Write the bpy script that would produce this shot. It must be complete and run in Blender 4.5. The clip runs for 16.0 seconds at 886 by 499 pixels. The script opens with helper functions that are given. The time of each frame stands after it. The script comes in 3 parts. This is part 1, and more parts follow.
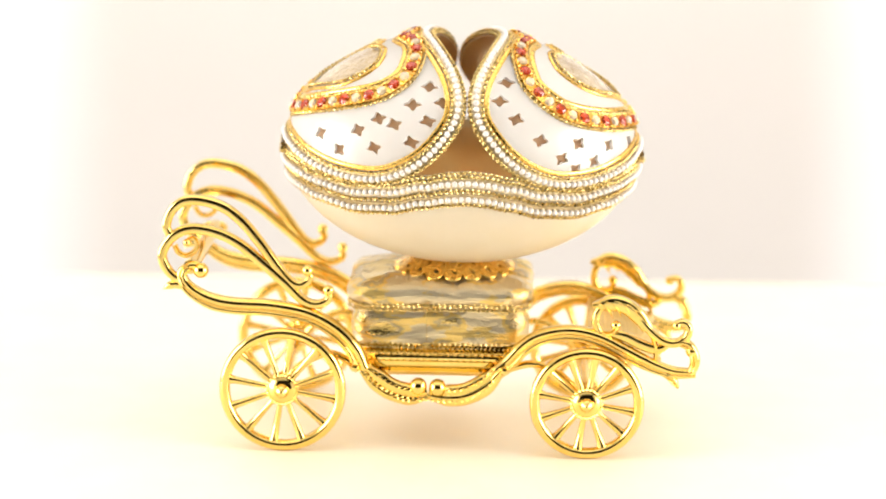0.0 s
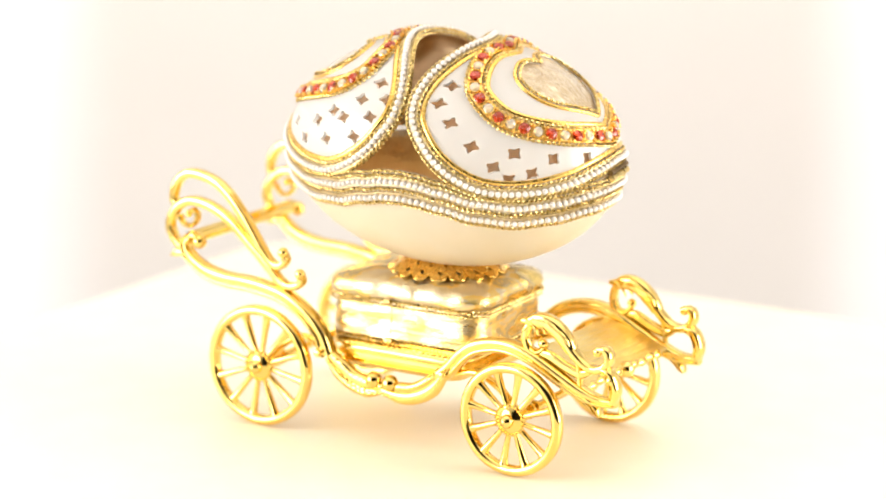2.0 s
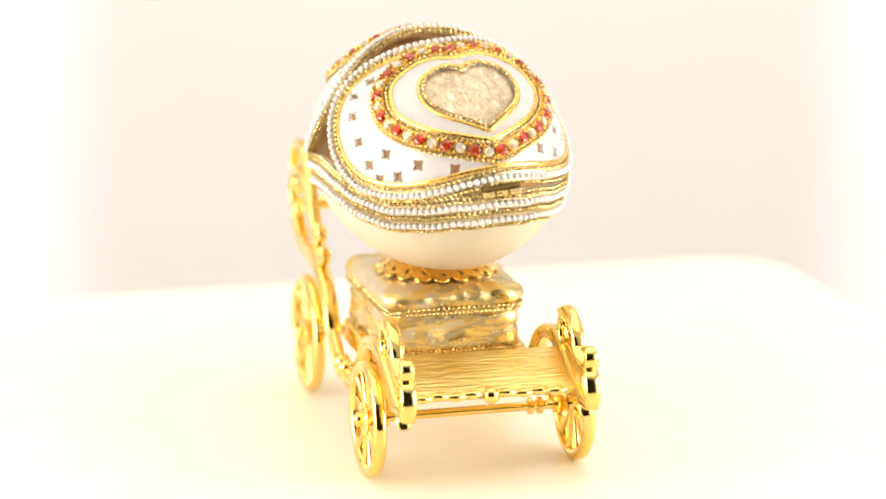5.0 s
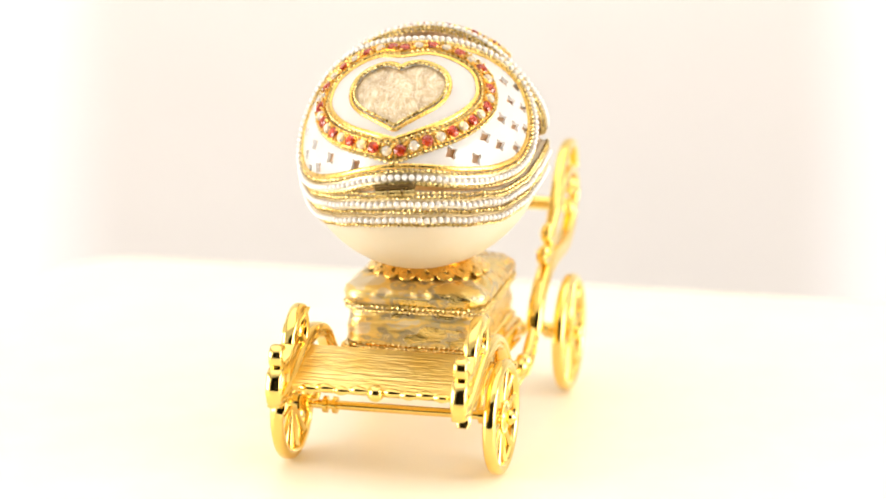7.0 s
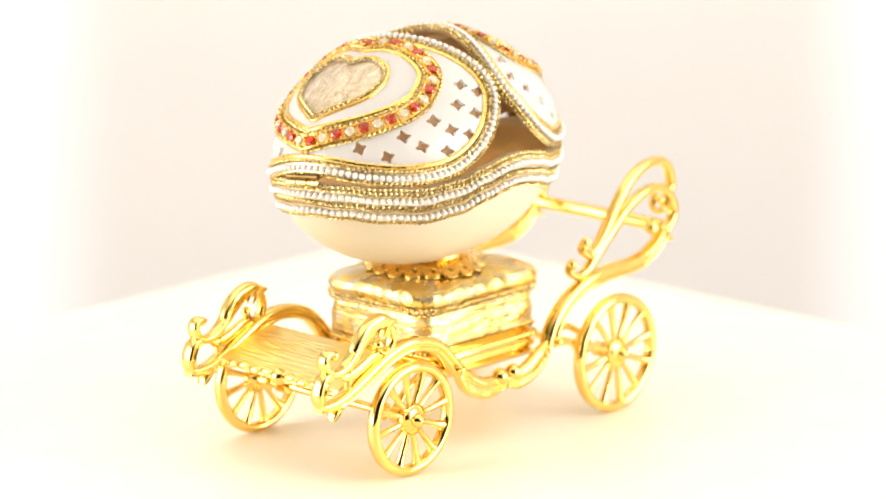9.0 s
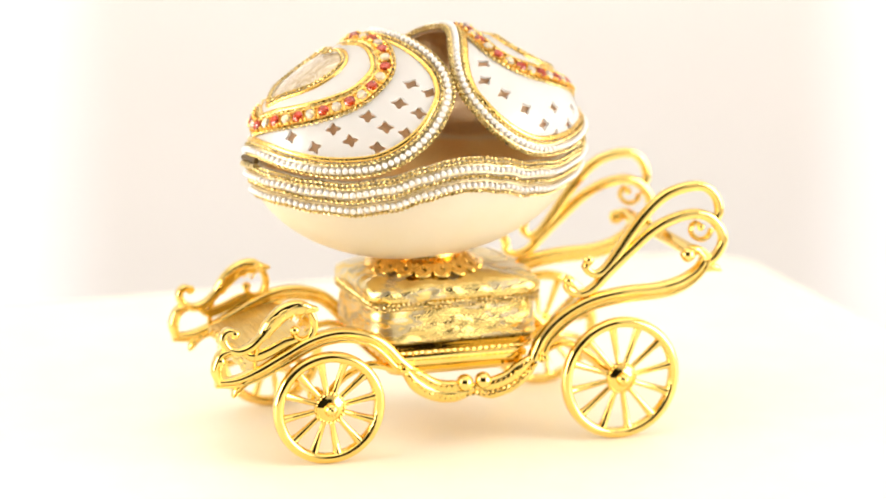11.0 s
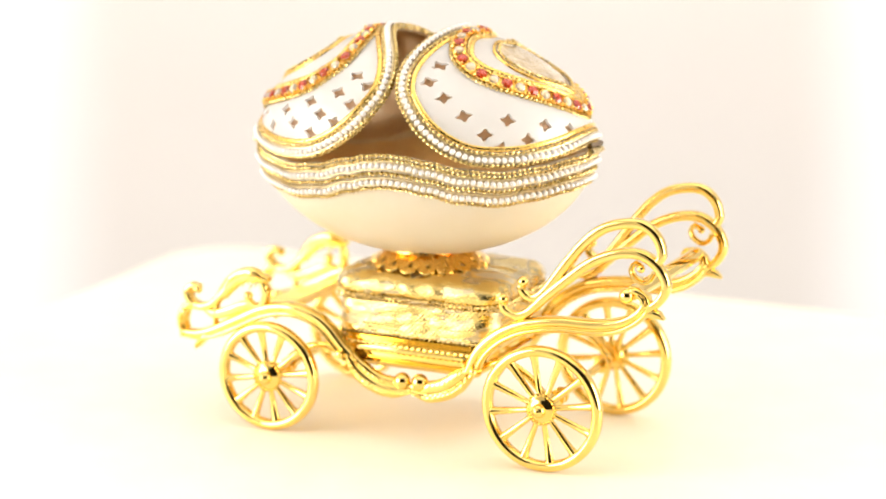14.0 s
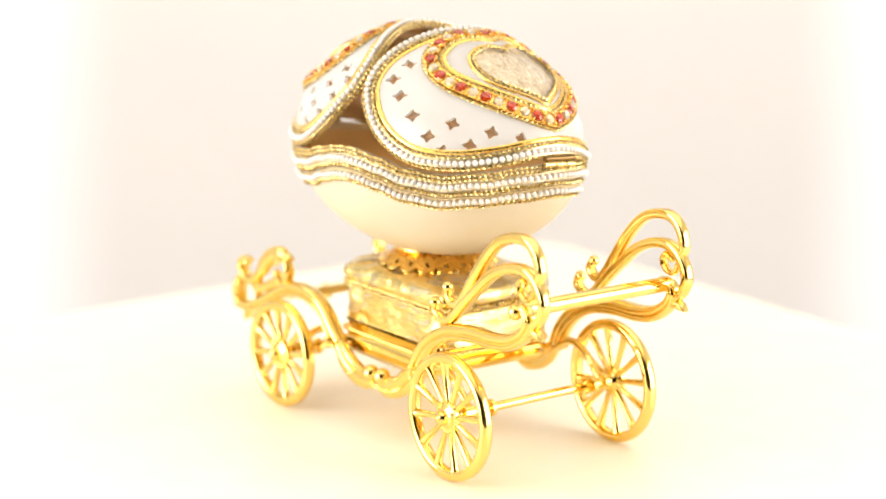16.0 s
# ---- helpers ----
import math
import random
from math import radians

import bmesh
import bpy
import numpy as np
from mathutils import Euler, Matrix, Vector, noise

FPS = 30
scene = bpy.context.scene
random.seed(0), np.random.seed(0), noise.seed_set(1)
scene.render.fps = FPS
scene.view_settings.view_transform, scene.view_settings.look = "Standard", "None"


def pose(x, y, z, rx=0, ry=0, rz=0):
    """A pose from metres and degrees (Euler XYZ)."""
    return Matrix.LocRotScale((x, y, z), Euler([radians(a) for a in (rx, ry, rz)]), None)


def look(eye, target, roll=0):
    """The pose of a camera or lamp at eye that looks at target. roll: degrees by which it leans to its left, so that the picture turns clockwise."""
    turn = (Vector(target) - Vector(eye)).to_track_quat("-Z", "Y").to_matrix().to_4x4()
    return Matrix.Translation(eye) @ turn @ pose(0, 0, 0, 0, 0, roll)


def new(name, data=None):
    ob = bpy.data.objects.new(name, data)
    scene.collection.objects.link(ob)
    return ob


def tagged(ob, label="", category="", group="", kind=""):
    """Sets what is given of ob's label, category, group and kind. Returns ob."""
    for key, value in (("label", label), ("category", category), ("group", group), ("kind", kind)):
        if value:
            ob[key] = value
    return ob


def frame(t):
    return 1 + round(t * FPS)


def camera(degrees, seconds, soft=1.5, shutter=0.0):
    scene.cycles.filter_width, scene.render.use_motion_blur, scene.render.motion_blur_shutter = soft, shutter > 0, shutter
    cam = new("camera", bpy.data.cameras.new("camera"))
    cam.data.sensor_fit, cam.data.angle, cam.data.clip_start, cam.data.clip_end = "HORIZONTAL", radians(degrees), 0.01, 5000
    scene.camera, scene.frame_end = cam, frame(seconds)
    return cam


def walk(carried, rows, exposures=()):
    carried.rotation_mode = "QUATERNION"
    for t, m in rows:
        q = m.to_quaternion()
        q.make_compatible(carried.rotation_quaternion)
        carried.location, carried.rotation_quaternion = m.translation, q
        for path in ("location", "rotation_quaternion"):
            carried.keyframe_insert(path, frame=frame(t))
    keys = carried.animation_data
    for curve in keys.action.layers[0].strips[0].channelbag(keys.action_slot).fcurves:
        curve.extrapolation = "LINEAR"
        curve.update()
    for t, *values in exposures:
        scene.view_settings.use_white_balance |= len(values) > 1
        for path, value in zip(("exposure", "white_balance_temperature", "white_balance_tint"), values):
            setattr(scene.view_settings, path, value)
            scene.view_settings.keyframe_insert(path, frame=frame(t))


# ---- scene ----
from mathutils.geometry import delaunay_2d_cdt

MM = 0.001
SECONDS = 16.0

# camera: still, a long lens, looking slightly down
cam = camera(18.53, SECONDS, soft=1.8)
EYE = Vector((0.0, -0.6, 0.1838))
TILT, YAW = radians(13.4), radians(0.055)
AIM = EYE + 0.6 * Vector((math.sin(YAW) * math.cos(TILT), math.cos(YAW) * math.cos(TILT), -math.sin(TILT)))
walk(cam, [(0.0, look(EYE, AIM, 0.36)), (SECONDS, look(EYE, AIM, 0.36))])
cam.data.dof.use_dof = True
cam.data.dof.focus_distance = 0.582
cam.data.dof.aperture_fstop = 11.0

# ---- light: a small photo tent with soft lamps above and on both sides ----
scene.view_settings.exposure = 0.86
world = bpy.data.worlds.new("studio")
scene.world = world
world.use_nodes = True
world.node_tree.nodes["Background"].inputs[0].default_value = (1.0, 0.93, 0.84, 1)
world.node_tree.nodes["Background"].inputs[1].default_value = 0.25


def softbox(name, eye, target, sx, sy, watts, colour):
    data = bpy.data.lights.new(name, "AREA")
    data.shape, data.size, data.size_y = "RECTANGLE", sx, sy
    data.energy, data.color = watts, colour
    ob = new(name, data)
    ob.matrix_world = look(eye, target)
    return ob


WARM = (1.0, 0.945, 0.85)
softbox("softbox_above", (0, 0.05, 0.78), (0, 0, 0), 1.3, 1.1, 2.3, WARM)
softbox("softbox_side", (-0.64, -0.22, 0.15), (0, 0, 0.05), 0.46, 0.42, 3.3, WARM)
softbox("softbox_side", (0.64, -0.22, 0.15), (0, 0, 0.05), 0.46, 0.42, 3.3, WARM)
# added fill with no known source, brightens the backdrop's upper part
softbox("backdrop_fill", (0, 0.50, 0.13), (0, 0.62, 0.03), 1.1, 0.06, 0.31, (1.0, 0.89, 0.73))


# ---- materials ----
def nodes_of(name):
    m = bpy.data.materials.new(name)
    m.use_nodes = True
    t = m.node_tree
    return m, t, t.nodes["Principled BSDF"]


def noise_node(t, scale, detail=3.0, kind="ShaderNodeTexNoise"):
    co = t.nodes.new("ShaderNodeTexCoord")
    n = t.nodes.new(kind)
    n.inputs["Scale"].default_value = scale
    if kind == "ShaderNodeTexNoise":
        n.inputs["Detail"].default_value = detail
    t.links.new(co.outputs["Object"], n.inputs["Vector"])
    return n


def ramp(t, src, stops):
    r = t.nodes.new("ShaderNodeValToRGB")
    e = r.color_ramp.elements
    while len(e) < len(stops):
        e.new(0.5)
    for el, (p, c) in zip(e, stops):
        el.position, el.color = p, (*c, 1)
    t.links.new(src, r.inputs[0])
    return r


def bump(t, b, src, strength, dist):
    n = t.nodes.new("ShaderNodeBump")
    n.inputs["Strength"].default_value = strength
    n.inputs["Distance"].default_value = dist
    t.links.new(src, n.inputs["Height"])
    t.links.new(n.outputs[0], b.inputs["Normal"])
    return n


def metal(name, c1, c2, rough, grain=900, strength=0.12, dist=0.00008, metallic=1.0):
    m, t, b = nodes_of(name)
    b.inputs["Metallic"].default_value = metallic
    n = noise_node(t, 160, 4)
    r = ramp(t, n.outputs[0], [(0.35, c1), (0.65, c2)])
    t.links.new(r.outputs[0], b.inputs["Base Color"])
    n2 = noise_node(t, grain, 2)
    r2 = ramp(t, n2.outputs[0], [(0.3, (rough * 0.7,) * 3), (0.7, (rough * 1.4,) * 3)])
    t.links.new(r2.outputs[0], b.inputs["Roughness"])
    bump(t, b, n2.outputs[0], strength, dist)
    return m


def plain(name, c1, c2, rough, scale=120, coat=0.0, bump_strength=0.05, dist=0.0001, metallic=0.0, glow_through=0.0):
    m, t, b = nodes_of(name)
    n = noise_node(t, scale, 5)
    r = ramp(t, n.outputs[0], [(0.35, c1), (0.65, c2)])
    t.links.new(r.outputs[0], b.inputs["Base Color"])
    b.inputs["Roughness"].default_value = rough
    b.inputs["Metallic"].default_value = metallic
    b.inputs["Coat Weight"].default_value = coat
    b.inputs["Coat Roughness"].default_value = 0.12
    n2 = noise_node(t, scale * 7, 3)
    bump(t, b, n2.outputs[0], bump_strength, dist)
    if glow_through:
        thin = t.nodes.new("ShaderNodeBsdfTranslucent")
        t.links.new(r.outputs[0], thin.inputs["Color"])
        mix = t.nodes.new("ShaderNodeMixShader")
        mix.inputs[0].default_value = glow_through
        t.links.new(b.outputs[0], mix.inputs[1])
        t.links.new(thin.outputs[0], mix.inputs[2])
        t.links.new(mix.outputs[0], t.nodes["Material Output"].inputs["Surface"])
    return m


GOLD = metal("polished_gold", (0.93, 0.645, 0.175), (0.96, 0.695, 0.225), 0.07, strength=0.05)
CORD = metal("gold_cord", (0.62, 0.46, 0.17), (0.74, 0.56, 0.24), 0.28)
PALE = metal("pale_gilt_braid", (0.74, 0.61, 0.36), (0.84, 0.71, 0.46), 0.4)
FILIGREE = metal("brass_filigree", (0.88, 0.55, 0.13), (0.92, 0.62, 0.19), 0.25)
DARK = metal("darkened_brass", (0.14, 0.085, 0.03), (0.24, 0.15, 0.06), 0.35)
SHELL = plain("white_pearl_lacquer", (0.94, 0.93, 0.92), (0.96, 0.955, 0.95), 0.24, 90, 0.8, glow_through=0.51)
CREAM = plain("cream_egg_shell", (0.965, 0.90, 0.75), (0.975, 0.92, 0.79), 0.33, 140, 0.3, 0.1, 0.00012, glow_through=0.48)
PEARL = plain("pearl", (0.74, 0.69, 0.655), (0.84, 0.79, 0.75), 0.16, 300, 0.8)
SATIN = plain("beige_satin_lining", (0.93, 0.78, 0.60), (0.96, 0.84, 0.68), 0.42, 110, 0.0, 0.3, 0.0003, glow_through=0.88)
# same satin made paler, standing in for light inside the lower shell
SATIN_LIT = plain("beige_satin_lit_copy", (0.99, 0.82, 0.60), (1.0, 0.88, 0.68), 0.42, 110, 0.0, 0.3, 0.0003, glow_through=0.86)
TABLE = plain("white_cloth", (0.91, 0.848, 0.70), (0.93, 0.868, 0.73), 0.38, 60, 0.0, 0.15, 0.0002)


def vignetted_paper():
    """Cream backdrop paper; a white vignette brightens both sides, painted into its colour."""
    m, t, b = nodes_of("backdrop_paper_painted_vignette")
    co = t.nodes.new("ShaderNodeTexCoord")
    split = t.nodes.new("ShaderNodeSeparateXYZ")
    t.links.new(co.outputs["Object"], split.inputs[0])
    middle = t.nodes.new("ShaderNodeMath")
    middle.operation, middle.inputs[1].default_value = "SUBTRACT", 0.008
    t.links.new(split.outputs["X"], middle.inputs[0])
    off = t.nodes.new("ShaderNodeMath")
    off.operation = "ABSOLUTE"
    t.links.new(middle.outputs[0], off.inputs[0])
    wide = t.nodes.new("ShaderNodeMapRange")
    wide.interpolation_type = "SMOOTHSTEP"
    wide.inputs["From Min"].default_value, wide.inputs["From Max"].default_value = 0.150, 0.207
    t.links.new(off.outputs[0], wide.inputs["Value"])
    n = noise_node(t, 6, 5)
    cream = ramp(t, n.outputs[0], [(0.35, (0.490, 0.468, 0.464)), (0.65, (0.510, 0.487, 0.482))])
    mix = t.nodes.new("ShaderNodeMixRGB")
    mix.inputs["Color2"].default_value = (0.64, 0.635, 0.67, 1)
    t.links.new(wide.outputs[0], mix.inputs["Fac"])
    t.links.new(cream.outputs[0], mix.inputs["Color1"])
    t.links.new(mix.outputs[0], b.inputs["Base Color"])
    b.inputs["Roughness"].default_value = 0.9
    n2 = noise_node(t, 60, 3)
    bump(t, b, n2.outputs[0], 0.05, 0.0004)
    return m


WALL = vignetted_paper()
WHITE = plain("white_diffuser_cloth", (0.86, 0.86, 0.86), (0.88, 0.88, 0.88), 0.9, 12)
BLACK = plain("dark_room_cloth", (0.02, 0.018, 0.015), (0.03, 0.027, 0.024), 0.9, 10)


def stone(name, c1, c2, clear):
    m, t, b = nodes_of(name)
    n = noise_node(t, 900, 2)
    r = ramp(t, n.outputs[0], [(0.35, c1), (0.65, c2)])
    t.links.new(r.outputs[0], b.inputs["Base Color"])
    b.inputs["Roughness"].default_value, b.inputs["IOR"].default_value = 0.04, 1.72
    b.inputs["Transmission Weight"].default_value = clear
    return m


RUBY = stone("ruby_glass", (0.48, 0.018, 0.004), (0.80, 0.11, 0.018), 0.6)
CRYSTAL = stone("clear_crystal", (0.93, 0.86, 0.72), (0.98, 0.95, 0.88), 0.6)


def brocade():
    m, t, b = nodes_of("gold_silver_brocade")
    co = t.nodes.new("ShaderNodeTexCoord")
    stretch = t.nodes.new("ShaderNodeMapping")
    stretch.inputs["Scale"].default_value = (1, 1, 2.6)
    t.links.new(co.outputs["Object"], stretch.inputs[0])
    n = t.nodes.new("ShaderNodeTexNoise")
    n.inputs["Scale"].default_value, n.inputs["Detail"].default_value = 105, 7
    t.links.new(stretch.outputs[0], n.inputs["Vector"])
    # the woven pattern shows more bare foil on the cloth's rear breadth
    axes = t.nodes.new("ShaderNodeSeparateXYZ")
    t.links.new(co.outputs["Object"], axes.inputs[0])
    share = t.nodes.new("ShaderNodeMath")
    share.operation, share.inputs[1].default_value = "MULTIPLY_ADD", 6.5
    t.links.new(axes.outputs["Y"], share.inputs[0])
    t.links.new(n.outputs[0], share.inputs[2])
    mask = ramp(t, share.outputs[0], [(0.53, (0, 0, 0)), (0.59, (1, 1, 1))])
    tint = ramp(t, share.outputs[0], [(0.40, (0.74, 0.63, 0.43)), (0.425, (0.84, 0.62, 0.22)), (0.475, (0.80, 0.58, 0.20)), (0.495, (0.50, 0.41, 0.24)), (0.54, (0.62, 0.50, 0.29)), (0.565, (0.80, 0.60, 0.22))])
    t.links.new(tint.outputs[0], b.inputs["Base Color"])
    shine = ramp(t, mask.outputs[0], [(0.0, (0.30, 0.30, 0.30)), (1.0, (0.09, 0.09, 0.09))])
    t.links.new(shine.outputs[0], b.inputs["Roughness"])
    met = ramp(t, mask.outputs[0], [(0.0, (0.85, 0.85, 0.85)), (1.0, (1, 1, 1))])
    t.links.new(met.outputs[0], b.inputs["Metallic"])
    # diamond weave: two slanting sets of threads
    waves = []
    for turn in (45, -45):
        lay = t.nodes.new("ShaderNodeMapping")
        lay.inputs["Rotation"].default_value = (0, math.radians(turn), 0)
        t.links.new(co.outputs["Object"], lay.inputs[0])
        w = t.nodes.new("ShaderNodeTexWave")
        w.inputs["Scale"].default_value, w.inputs["Distortion"].default_value = 400, 0.6
        t.links.new(lay.outputs[0], w.inputs["Vector"])
        waves.append(w)
    both = t.nodes.new("ShaderNodeMath")
    both.operation = "MULTIPLY"
    t.links.new(waves[0].outputs["Fac"], both.inputs[0])
    t.links.new(waves[1].outputs["Fac"], both.inputs[1])
    add = t.nodes.new("ShaderNodeMath")
    add.operation, add.inputs[1].default_value = "MULTIPLY_ADD", 0.07
    t.links.new(both.outputs[0], add.inputs[0])
    t.links.new(n.outputs[0], add.inputs[2])
    # fine level creases of the drawn cloth
    drawn = t.nodes.new("ShaderNodeMapping")
    drawn.inputs["Scale"].default_value = (1, 1, 5.5)
    t.links.new(co.outputs["Object"], drawn.inputs[0])
    crease = t.nodes.new("ShaderNodeTexNoise")
    crease.inputs["Scale"].default_value, crease.inputs["Detail"].default_value, crease.inputs["Roughness"].default_value = 230, 5, 0.55
    t.links.new(drawn.outputs[0], crease.inputs["Vector"])
    sum_ = t.nodes.new("ShaderNodeMath")
    sum_.operation, sum_.inputs[1].default_value = "MULTIPLY_ADD", 0.6
    t.links.new(crease.outputs[0], sum_.inputs[0])
    t.links.new(add.outputs[0], sum_.inputs[2])
    bump(t, b, sum_.outputs[0], 0.55, 0.0009)
    return m


BROCADE = brocade()


def window_glass():
    """Clear pane over crumpled gold foil."""
    m, t, b = nodes_of("foil_backed_window")
    co = t.nodes.new("ShaderNodeTexCoord")
    stretch = t.nodes.new("ShaderNodeMapping")
    stretch.inputs["Rotation"].default_value = (0.3, 0.5, 0.4)
    stretch.inputs["Scale"].default_value = (1, 2.2, 1)
    t.links.new(co.outputs["Object"], stretch.inputs[0])
    n = t.nodes.new("ShaderNodeTexNoise")
    n.inputs["Scale"].default_value, n.inputs["Detail"].default_value, n.inputs["Roughness"].default_value = 190, 9, 0.68
    n.inputs["Distortion"].default_value = 1.2
    t.links.new(stretch.outputs[0], n.inputs["Vector"])
    r = ramp(t, n.outputs[0], [(0.34, (0.36, 0.24, 0.12)), (0.47, (0.50, 0.36, 0.20)), (0.58, (0.62, 0.48, 0.29)), (0.70, (0.90, 0.82, 0.65))])
    # pale crackle lines, bent by the same noise
    bent = t.nodes.new("ShaderNodeMixRGB")
    bent.inputs["Fac"].default_value = 0.012
    t.links.new(co.outputs["Object"], bent.inputs["Color1"])
    t.links.new(n.outputs["Color"], bent.inputs["Color2"])
    v = t.nodes.new("ShaderNodeTexVoronoi")
    v.feature = "DISTANCE_TO_EDGE"
    v.inputs["Scale"].default_value = 360
    t.links.new(bent.outputs[0], v.inputs["Vector"])
    lines = ramp(t, v.outputs["Distance"], [(0.0, (0.6, 0.6, 0.6)), (0.07, (0, 0, 0))])
    crackle = t.nodes.new("ShaderNodeMixRGB")
    crackle.inputs["Color2"].default_value = (0.92, 0.85, 0.68, 1)
    t.links.new(lines.outputs[0], crackle.inputs["Fac"])
    t.links.new(r.outputs[0], crackle.inputs["Color1"])
    t.links.new(crackle.outputs[0], b.inputs["Base Color"])
    b.inputs["Metallic"].default_value = 0.45
    b.inputs["Roughness"].default_value = 0.28
    b.inputs["Coat Weight"].default_value = 1.0
    b.inputs["Coat Roughness"].default_value = 0.03
    bump(t, b, n.outputs[0], 0.6, 0.0008)
    return m


PANE = window_glass()


def hatched_gold():
    m, t, b = nodes_of("hatched_gold")
    b.inputs["Metallic"].default_value, b.inputs["Roughness"].default_value = 1.0, 0.32
    n0 = noise_node(t, 150, 4)
    r = ramp(t, n0.outputs[0], [(0.35, (0.90, 0.66, 0.20)), (0.65, (0.95, 0.75, 0.30))])
    t.links.new(r.outputs[0], b.inputs["Base Color"])
    co = t.nodes.new("ShaderNodeTexCoord")
    stretch = t.nodes.new("ShaderNodeMapping")
    stretch.inputs["Scale"].default_value = (1, 0.12, 1)
    n = t.nodes.new("ShaderNodeTexNoise")
    n.inputs["Scale"].default_value, n.inputs["Detail"].default_value = 1300, 3
    t.links.new(co.outputs["Object"], stretch.inputs[0])
    t.links.new(stretch.outputs[0], n.inputs["Vector"])
    bump(t, b, n.outputs[0], 0.8, 0.0007)
    return m


HATCHED = hatched_gold()


# ---- building helpers (lengths in millimetres) ----
def thing(name, label, category, at=(0, 0, 0), turn=(0, 0, 0), group=""):
    ob = new(name)
    ob.empty_display_size = 0.01
    ob.matrix_basis = pose(at[0] * MM, at[1] * MM, at[2] * MM, *turn)
    return tagged(ob, label, category, group)


def mesh_of(name, bm, material, smooth=True, tidy=True):
    if tidy:
        bmesh.ops.recalc_face_normals(bm, faces=bm.faces)
    me = bpy.data.meshes.new(name)
    bmesh.ops.scale(bm, vec=(MM, MM, MM), verts=bm.verts)
    bm.to_mesh(me)
    bm.free()
    me.materials.append(material)
    if smooth:
        me.polygons.foreach_set("use_smooth", [True] * len(me.polygons))
        me.set_sharp_from_angle(angle=radians(48))
    return me


def part(name, bm, material, parent, label="", smooth=True, tidy=True):
    ob = new(name, mesh_of(name, bm, material, smooth, tidy))
    ob.parent = parent
    return tagged(ob, label)


def share(name, mesh, parent, m):
    ob = new(name, mesh)
    ob.parent = parent
    ob.matrix_basis = m
    return ob


def smooth_line(pts, per=8, closed=False):
    """Catmull-Rom through the points."""
    P = [Vector(p) for p in pts]
    n = len(P)
    out = []
    for i in range(n if closed else n - 1):
        if closed:
            a, b, c, d = P[i - 1], P[i], P[(i + 1) % n], P[(i + 2) % n]
        else:
            b, c = P[i], P[i + 1]
            a = P[i - 1] if i else b * 2 - c
            d = P[i + 2] if i + 2 < n else c * 2 - b
        for k in range(per):
            u = k / per
            out.append(0.5 * ((2 * b) + (c - a) * u + (2 * a - 5 * b + 4 * c - d) * u * u + (3 * b - a - 3 * c + d) * u ** 3))
    if not closed:
        out.append(P[-1])
    return out


def even(pts, step, closed=False):
    """The line's points again at even steps."""
    P = list(pts) + ([pts[0]] if closed else [])
    run = [0.0]
    for a, b in zip(P, P[1:]):
        run.append(run[-1] + (b - a).length)
    n = max(2, round(run[-1] / step))
    out, j = [], 0
    for k in range(n if closed else n + 1):
        s = run[-1] * k / n
        while j < len(run) - 2 and run[j + 1] < s:
            j += 1
        f = (s - run[j]) / max(run[j + 1] - run[j], 1e-9)
        out.append(P[j].lerp(P[j + 1], f))
    return out


def loft(bm, rings, closed=False, caps=True):
    """Skins rings of equal count."""
    V = [[bm.verts.new(p) for p in ring] for ring in rings]
    n = len(V[0])
    for i in range(len(V) if closed else len(V) - 1):
        a, b = V[i], V[(i + 1) % len(V)]
        for k in range(n):
            bm.faces.new((a[k], a[(k + 1) % n], b[(k + 1) % n], b[k]))
    if caps and not closed:
        bm.faces.new(V[0])
        bm.faces.new(V[-1])
    return bm


HALF = [(0.5, 0.12), (0.45, 0.36), (0.34, 0.47), (0.22, 0.495), (0.08, 0.50), (-0.02, 0.46), (-0.07, 0.35), (-0.13, 0.35), (-0.18, 0.44), (-0.27, 0.48), (-0.37, 0.45), (-0.46, 0.33), (-0.5, 0.12)]
GROOVED = HALF + [(x, -z) for x, z in reversed(HALF)]
LOBE = [(0.5, 0.12), (0.46, 0.34), (0.34, 0.47), (0.17, 0.496), (0.0, 0.5), (-0.17, 0.496), (-0.34, 0.47), (-0.46, 0.34), (-0.5, 0.12),
        (-0.5, -0.12), (-0.46, -0.34), (-0.34, -0.47), (-0.17, -0.496), (0.0, -0.5), (0.17, -0.496), (0.34, -0.47), (0.46, -0.34), (0.5, -0.12)]
ROUND = [(0.5 * math.cos(k * math.pi / 5), 0.5 * math.sin(k * math.pi / 5)) for k in range(10)]


def bar(bm, pts, y, width, depth, section=GROOVED, taper=(1.0, 1.0), step=0.8):
    """A curved bar that lies in an upright plane at y; pts are (x, z)."""
    line = even(smooth_line([(p[0], p[1], 0) for p in pts]), step)
    n = len(line)
    rings = []
    for i, p in enumerate(line):
        t = (line[min(i + 1, n - 1)] - line[max(i - 1, 0)]).normalized()
        nx, nz = -t.y, t.x
        u = i / (n - 1)
        w = width * min(1.0, taper[0] + (1 - taper[0]) * u * 4, taper[1] + (1 - taper[1]) * (1 - u) * 4)
        d = depth * min(1.0, 0.6 + w / width * 0.4)
        rings.append([(p.x + nx * s * w, y + q * d, p.y + nz * s * w) for s, q in section])
    return loft(bm, rings)


def rod(bm, a, b, r, seg=14, r2=None):
    a, b = Vector(a), Vector(b)
    q = (b - a).to_track_quat("Z", "Y").to_matrix()
    rings = []
    for p, rr in ((a, r), (b, r if r2 is None else r2)):
        rings.append([p + q @ Vector((rr * math.cos(2 * math.pi * k / seg), rr * math.sin(2 * math.pi * k / seg), 0)) for k in range(seg)])
    return loft(bm, rings)


